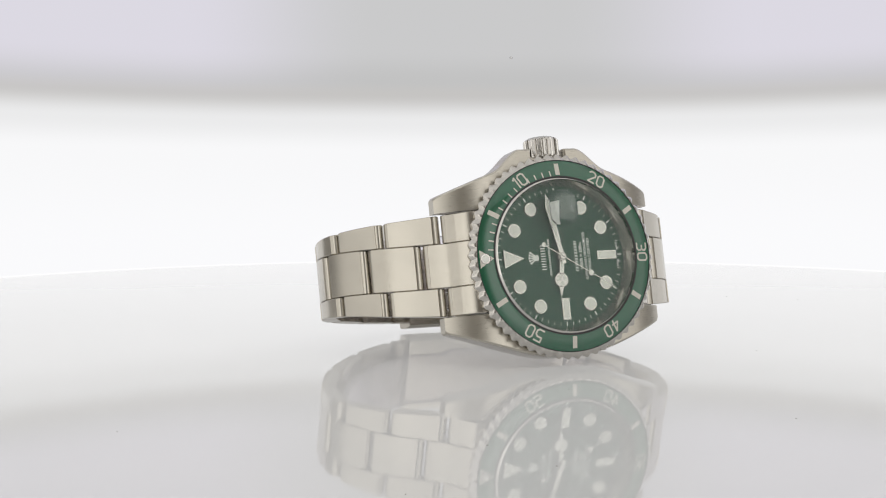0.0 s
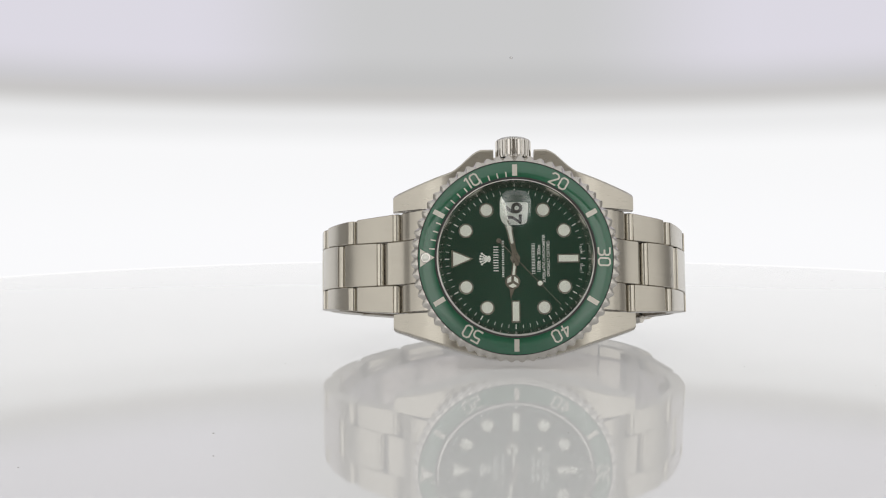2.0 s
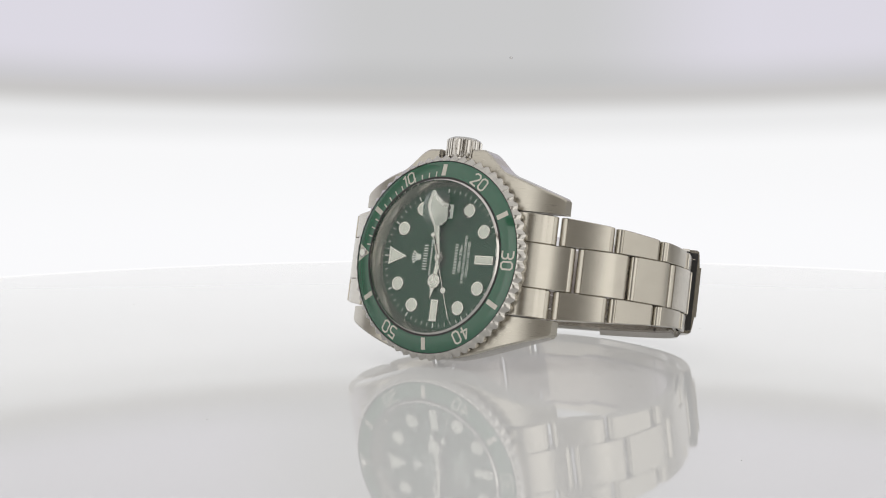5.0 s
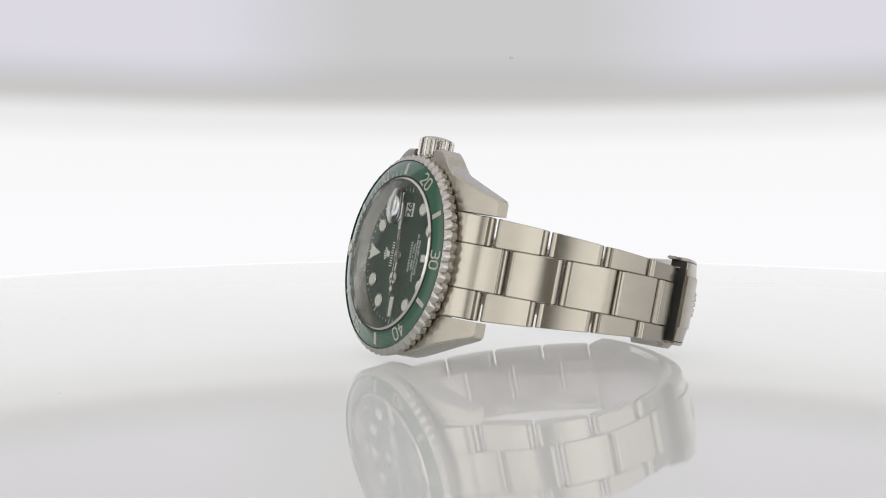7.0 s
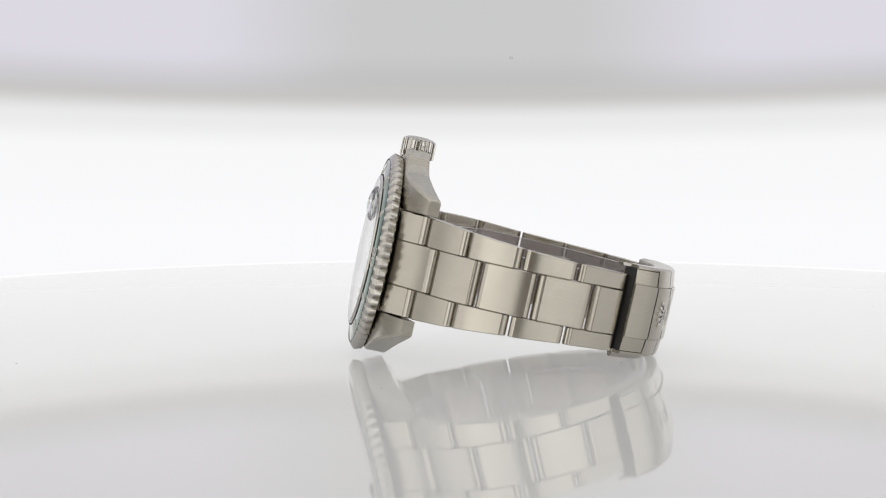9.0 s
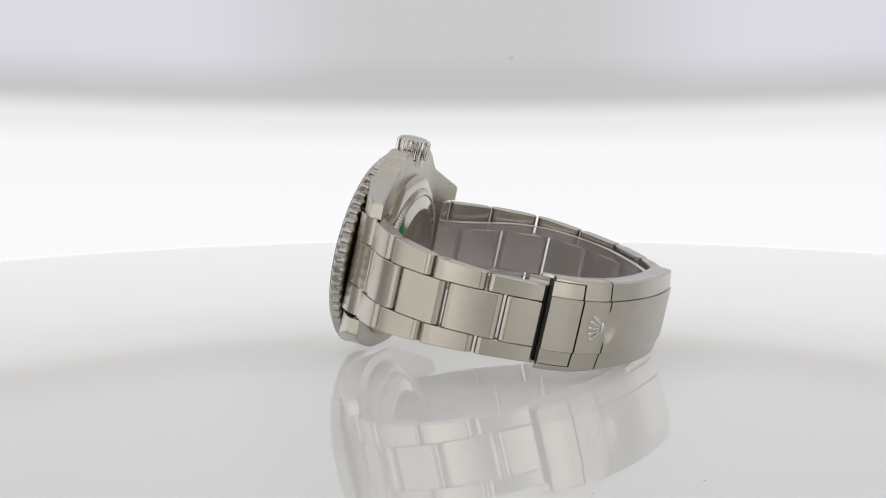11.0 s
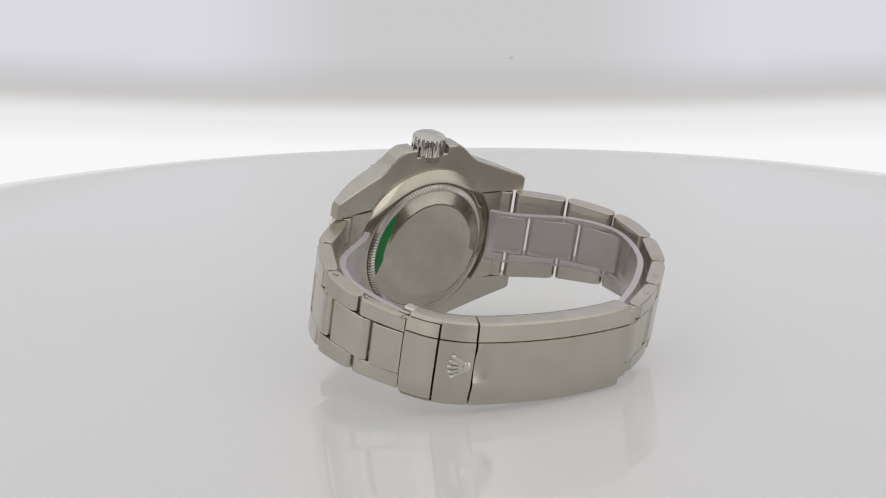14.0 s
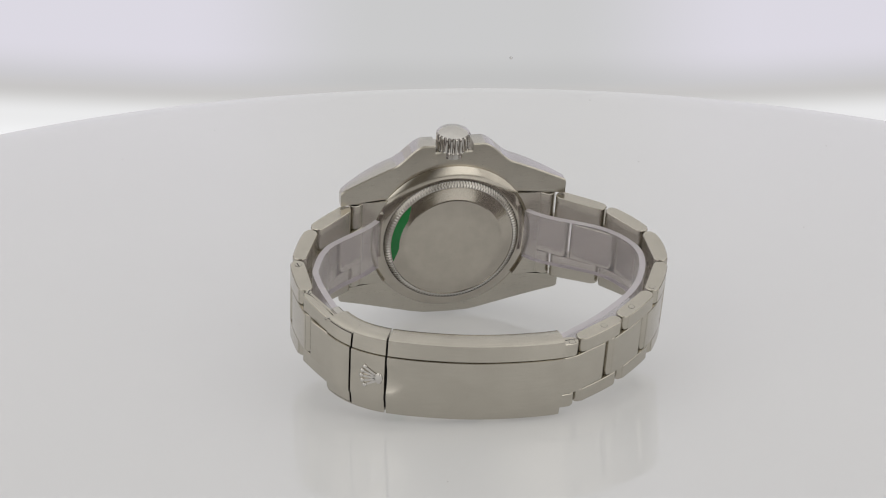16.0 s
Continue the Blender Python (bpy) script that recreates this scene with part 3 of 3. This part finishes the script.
# ---------------- bracelet ----------------
def spline(pts, step=0.25):
    """A dense smooth line through the points, with its arc length."""
    p = [np.array(q, float) for q in pts]
    p = [2 * p[0] - p[1]] + p + [2 * p[-1] - p[-2]]
    out = []
    for a, b, c, d in zip(p, p[1:], p[2:], p[3:]):
        for t in np.linspace(0, 1, 24, endpoint=False):
            out.append(0.5 * (2 * b + (c - a) * t + (2 * a - 5 * b + 4 * c - d) * t ** 2 + (3 * b - a - 3 * c + d) * t ** 3))
    out.append(p[-2])
    out = np.array(out)
    s_ = np.concatenate([[0], np.cumsum(np.hypot(*np.diff(out, axis=0).T))])
    return out, s_


LOOP = [(12.0, 0.6), (17.3, 1.2), (20.3, 3.4), (22.4, 5.7), (31.2, 13.0), (35.6, 22.5), (36.2, 28.0), (35.0, 36.2), (32.1, 45.7), (27.1, 51.9), (18.8, 56.0), (5.0, 59.2),
        (-9.8, 59.6), (-16.8, 56.6), (-25.2, 50.8), (-33.3, 42.9), (-38.1, 33.0), (-38.2, 24.0), (-32.4, 13.5), (-22.4, 5.7), (-20.3, 3.4), (-17.3, 1.2), (-12.0, 0.6)]
LP, LS = spline(LOOP)


def s_at(x, y):
    return float(LS[np.argmin((LP[:, 0] - x) ** 2 + (LP[:, 1] - y) ** 2)])


def at(s_):
    """The point of the outer line at arc length s_, and the outward normal there."""
    p = np.array([np.interp(s_, LS, LP[:, 0]), np.interp(s_, LS, LP[:, 1])])
    q = np.array([np.interp(s_ + 0.3, LS, LP[:, 0]), np.interp(s_ + 0.3, LS, LP[:, 1])]) - np.array([np.interp(s_ - 0.3, LS, LP[:, 0]), np.interp(s_ - 0.3, LS, LP[:, 1])])
    q = q / np.hypot(*q)
    return p, np.array([q[1], -q[0]])


def rise(x, y):
    """The twelve-o'clock half climbs a little towards the clasp."""
    k = min(1, max(0, (y - 8) / 26 if x > 0 else (y - 3) / 22))
    return (0.25 if x > 0 else 1.2) * k * k * (3 - 2 * k)


def half_width(y):
    return float(np.interp(y, [6, 13, 22, 32, 42, 58], [9.85, 9.1, 8.3, 7.7, 7.45, 7.3]))


SEAM = 4.3  # half the centre row's width


def slab(s0, s1, row, thick=2.9, low=0.0, high=0.0, gap=0.22):
    """A link from s0 to s1 along the outer line, bent with it; row: -1, 0 or 1, across; low, high: how far it sinks under the line at its two ends."""
    s0, s1 = min(s0, s1), max(s0, s1)
    c, hl, ri = (s0 + s1) / 2, (s1 - s0) / 2 - gap, 1.3
    pts = []
    lip = [(1.15, 0), (1.06, -0.17), (0.68, -0.24), (0.3, -0.48), (0.07, -0.85), (0, -1.3)]
    pts += [(hl - x, y) for x, y in lip]
    for k in range(5):
        t = math.pi / 2 * k / 4
        pts.append((hl - ri + ri * math.cos(t), -thick + ri - ri * math.sin(t)))
    for k in range(5):
        t = math.pi / 2 * k / 4
        pts.append((-hl + ri - ri * math.sin(t), -thick + ri - ri * math.cos(t)))
    pts += [(-hl + x, y) for x, y in lip[::-1]]
    for k in range(1, 12):
        pts.append((-hl + 1.15 + (2 * hl - 2.3) * k / 12, 0))
    bm = bmesh.new()
    secs = []
    for edge, dz, inset in ((0, 0, 0.13), (0, 0.13, 0), (1, -0.13, 0), (1, 0, 0.13)):
        ring = []
        for x, y in pts:
            xx = x * (1 - inset / hl)
            yy = (y + thick / 2) * (1 - inset / (thick / 2)) - thick / 2 - low - (high - low) * (x / hl + 1) / 2
            p, nv = at(c + xx)
            q = p + nv * yy
            hw = half_width(float(p[1]))
            across = {-1: (-hw, -SEAM - 0.04), 0: (-SEAM + 0.04, SEAM - 0.04), 1: (SEAM + 0.04, hw)}[row][edge]
            ring.append((q[0], q[1], rise(float(p[0]), float(p[1])) + across + dz))
        secs.append(ring)
    loft(bm, secs)
    return bm


def build_bracelet():
    # six-o'clock half, then the twelve-o'clock half, each counted from its end link
    s6, e6 = s_at(22.4, 6.2), s_at(32.1, 45.7) - 0.1
    s12, e12 = s_at(-22.4, 6.2), s_at(-9.8, 59.6)
    for base, end, count, whole in ((s6, e6, 4.1, 3), (s12, e12, 6.4, 6)):
        sign = 1 if end > base else -1
        pitch = (end - base) / count
        sh = 0.34 * pitch
        first = base - sign * 9.6
        rows = [base + pitch * k for k in range(whole + 1)] + [end if sign > 0 else end - 2.0]
        mids = [base + sh + pitch * k for k in range(whole + (1 if sign > 0 else 0))] + [end if sign > 0 else end - 1.0]
        for row in (-1, 1):
            part("end_link", slab(first, base, row), M_LINK, watch, smooth=31)
        part("end_link", slab(first, base + sh, 0, 3.0), M_LINK, watch, smooth=31)
        z_ = [-9.95 + 19.9 * k / 16 for k in range(17)]
        arc = [(sign * math.sqrt(17.02 ** 2 - z * z), z) for z in z_]
        bm = bmesh.new()
        secs = []
        for y in (5.3, 6.15, 6.4):
            secs.append([(x, y, z) for x, z in arc] + [(sign * (20.9 if y < 6.3 else 20.6), y, 9.95), (sign * (20.9 if y < 6.3 else 20.6), y, -9.95)])
        loft(bm, secs)
        part("end_link_block", bm, M_BRUSH, watch, "brushed steel block of the end link between the lugs", 25)
        ends = len(rows) - 2
        for k, (a, b) in enumerate(zip(rows, rows[1:])):
            low, high = 0.0, 0.0
            if sign > 0 and k == ends:
                high = 1.9
            elif sign < 0 and k >= ends - 1:
                low, high = (0.6, 0.0) if k == ends - 1 else (1.3, 0.6)
            for row in (-1, 1):
                part("outer_link", slab(a, b, row, 2.9 - max(low, high) * 0.45, low, high), M_LINK, watch, smooth=31)
        ends = len(mids) - 2
        for k, (a, b) in enumerate(zip(mids, mids[1:])):
            low, high = 0.0, 0.0
            if k == ends:
                low, high = (0.0, 1.8) if sign > 0 else (1.0, 0.2)
            part("centre_link", slab(a, b, 0, 3.0 - max(low, high) * 0.45, low, high), M_LINK, watch, smooth=31)
        for zs in (-9.0, 9.0):
            part("pin_slot", prism(bmesh.new(), rect(1.0, 1.7, sign * 19.5, zs), 6.3, 6.42, Matrix(((1, 0, 0, 0), (0, 0, 1, 0), (0, 1, 0, 0), (0, 0, 0, 1)))), M_DARK, watch)
        for k in range(whole + 1):
            p, nv = at(base + pitch * (k + 0.17))
            q = p - nv * 1.55
            y = float(q[1])
            hw, zc = half_width(y) - 0.5, rise(float(q[0]), y)
            part("hinge_pin", prism(bmesh.new(), disc(0.5, 12), zc - hw, zc + hw, pose(float(q[0]), y, 0)), M_SATIN, watch)


build_bracelet()


def pin_heads():
    """Round pin ends in the upper edges of the links; those near the catch are slotted screws."""
    s6, s12 = s_at(32.1, 45.7), s_at(-9.8, 59.6)
    for base, step, count, slotted in ((s6 - 2.2, -9.6, 3, True), (s12 + 2.6, 8.9, 4, False)):
        for k in range(count):
            p, nv = at(base + step * k)
            q = p - nv * 1.5
            z = rise(float(p[0]), float(p[1])) + half_width(float(p[1]))
            m = pose(float(q[0]), float(q[1]), z, 0, 0, 25 + 40 * k)
            head = part("pin_head", prism(bmesh.new(), disc(0.62, 20), -0.1, 0.03, m, 0.02), M_LINK, watch, "small round steel pin end")
            part("pin_groove", revolve([(0.62, 0.0), (0.66, 0.0), (0.66, 0.02), (0.62, 0.02)], 20, m @ pose(0, 0, 0, 90), closed=True), M_DARK, head)
            if slotted:
                part("pin_slot", prism(bmesh.new(), rect(1.15, 0.2), 0, 0.05, m), M_DARK, head)


pin_heads()


def clasp_piece(s0, s1, cross, step=0.5, dish=None):
    """Sweeps a cross-section of (z, v) points along the outer line."""
    bm = bmesh.new()
    n = max(2, int(abs(s1 - s0) / step))
    secs = []
    for i in range(n + 1):
        s_ = s0 + (s1 - s0) * i / n
        p, nv = at(s_)
        zc = 1.25
        ring = []
        for z, v in cross:
            if dish and v > 0.1:
                d = math.hypot(s_ - s0, z) / dish
                if d < 1:
                    v = v - 0.75 * (1 - d * d)
            q = p + nv * v
            ring.append((q[0], q[1], zc + z))
        secs.append(ring)
    loft(bm, secs)
    return bm


def build_clasp():
    sa, sl, sb, sc = s_at(32.1, 45.7) - 0.2, s_at(28.3, 50.8), s_at(22.3, 54.5), s_at(-9.8, 59.6) + 0.4
    hw, ip = 8.55, 5.0
    fine = [(-ip + 2 * ip * k / 26, 0.26) for k in range(27)]
    cross = [(-hw + 0.4, -4.7), (-hw, -3.7), (-hw, -0.95), (-hw + 0.28, -0.5), (-ip - 0.17, -0.08), (-ip - 0.14, -0.24), (-ip - 0.05, -0.24), *fine, (ip + 0.05, -0.24), (ip + 0.14, -0.24), (ip + 0.17, -0.08), (hw - 0.28, -0.5), (hw, -0.95), (hw, -3.7), (hw - 0.4, -4.7)]
    clasp = part("clasp", clasp_piece(sb + 0.2, sc, cross, 0.3, 3.4), M_LINK, watch, "curved brushed steel folding clasp cover", 25)
    plain_cross = [(-hw + 0.4, -4.7), (-hw, -3.7), (-hw, -0.95), (-hw + 0.28, -0.5), (-ip - 0.17, -0.08), (-ip - 0.14, -0.24), (-ip - 0.05, -0.24), (-ip, 0.24), (ip, 0.24), (ip + 0.05, -0.24), (ip + 0.14, -0.24), (ip + 0.17, -0.08), (hw - 0.28, -0.5), (hw, -0.95), (hw, -3.7), (hw - 0.4, -4.7)]
    part("clasp_catch", clasp_piece(sl + 0.18, sb - 0.2, plain_cross), M_LINK, clasp, "steel catch with a raised emblem", 25)
    lever = [(-hw + 0.78, -3.2), (-hw + 0.78, -0.38), (-ip - 0.17, -0.08), (-ip - 0.14, -0.24), (-ip - 0.05, -0.24), (-ip, 0.27), (ip, 0.27), (ip + 0.05, -0.24), (ip + 0.14, -0.24), (ip + 0.17, -0.08), (hw - 0.78, -0.38), (hw - 0.78, -3.2)]
    part("clasp_lever", clasp_piece(sa, sl - 0.22, lever), M_LINK, clasp, "steel lift lever", 25)
    rim = [(-hw + 0.4, -4.7), (-hw, -3.7), (-hw, -0.95), (-hw + 0.28, -0.5), (-hw + 0.62, -0.45), (-hw + 0.62, -4.7)]
    tab = [(-hw + 0.3, -4.0), (-hw + 0.1, -3.7), (-hw + 0.1, -2.4), (-hw + 0.6, -2.2), (-hw + 0.6, -4.0)]
    for sg in (1, -1):
        part("clasp_rim", clasp_piece(sa + 0.3, sl + 0.14, [(z * sg, v) for z, v in rim[::sg]]), M_LINK, clasp, smooth=25)
        part("clasp_tab", clasp_piece(sa - 2.2, sa + 0.26, [(z * sg, v) for z, v in tab[::sg]]), M_SATIN, clasp, smooth=25)
    # added dark sheet: paints the shade on the lever's end wall
    end_sheet = [(-hw + 0.62, -3.9), (-hw + 0.62, -0.6), (hw - 0.62, -0.6), (hw - 0.62, -3.9)]
    part("clasp_end_shade", clasp_piece(sa - 0.14, sa - 0.02, end_sheet), M_DARK, clasp, "dark sheet for the shade on the clasp's end, above the last link")
    liner = [(-hw + 0.9, -2.2), (-hw + 0.9, -1.5), (hw - 0.9, -1.5), (hw - 0.9, -2.2)]
    part("clasp_liner", clasp_piece(sa + 0.2, sb + 3.0, liner), M_DARK, clasp, "dark inner blade of the clasp")
    foot = [(-hw - 0.95, -3.6), (-hw - 0.95, -3.0), (-hw + 0.2, -2.2), (-hw + 0.2, -4.0)]
    part("clasp_foot", clasp_piece(sa, s_at(5, 59.2), foot), M_SATIN, clasp, "polished lower edge of the clasp")
    p, nv = at(sb - 0.9)
    # emblem frame: y runs back along the line, z outward
    tang = np.array([np.interp(sb - 4, LS, LP[:, 0]), np.interp(sb - 4, LS, LP[:, 1])]) - p
    tang = tang / np.hypot(*tang)
    xv = Vector((tang[0], tang[1], 0)).cross(Vector((nv[0], nv[1], 0)))
    m = Matrix(((xv.x, tang[0], nv[0], p[0] + nv[0] * 0.06), (xv.y, tang[1], nv[1], p[1] + nv[1] * 0.06), (xv.z, 0, 0, 1.25), (0, 0, 0, 1)))
    bm = bmesh.new()
    emblem(bm, m, 3.5, 0.42)
    part("clasp_emblem", bm, M_POLISH, clasp, "raised fan-shaped emblem", 50)


build_clasp()


# ---------------- clear holder inside the bracelet ----------------
def build_holder():
    ob = tagged(new("watch_holder"), "clear plastic holder ring inside the watch bracelet", "holder")
    a, b = s_at(19.8, 4.4), s_at(-19.8, 4.4)
    n = 110

    def strip(cross):
        bm = bmesh.new()
        secs = []
        for i in range(n + 1):
            k = i / n
            p, nv = at(a + (b - a) * k)
            inset = 4.3 + 1.3 * max(0, 1 - min(k, 1 - k) / 0.12)
            zc = rise(float(p[0]), float(p[1])) + 0.5
            ring = []
            for z, d in cross:
                q = p - nv * (inset + d)
                ring.append((q[0], q[1], zc + z))
            secs.append(ring)
        loft(bm, secs)
        return bm

    part("band", strip([(-5.15, 0), (-5.15, 1.2), (5.95, 1.2), (5.95, 0)]), M_HOLDER, ob, "clear plastic band", 30)
    for z in (-5.2, 5.96):
        part("cut_edge", strip([(z, 0), (z, 1.2), (z + 0.04, 1.2), (z + 0.04, 0)]), M_RIM, ob, "milky cut plastic edge", 30)
    for child in ob.children:
        child.visible_shadow = False
    return ob


holder = build_holder()


# ---------------- what moves ----------------
def motions():
    times = [0.5 * k for k in range(33)]
    walk(turntable, [(t, table_pose(t)) for t in times])
    walk(watch, [(t, table_pose(t) @ REST) for t in times])
    walk(holder, [(t, table_pose(t) @ REST) for t in times])
    walk(second_hand, [(t, pose(0, 0, 0, 0, 211.0 + 7.8 * t, 0)) for t in times])


motions()
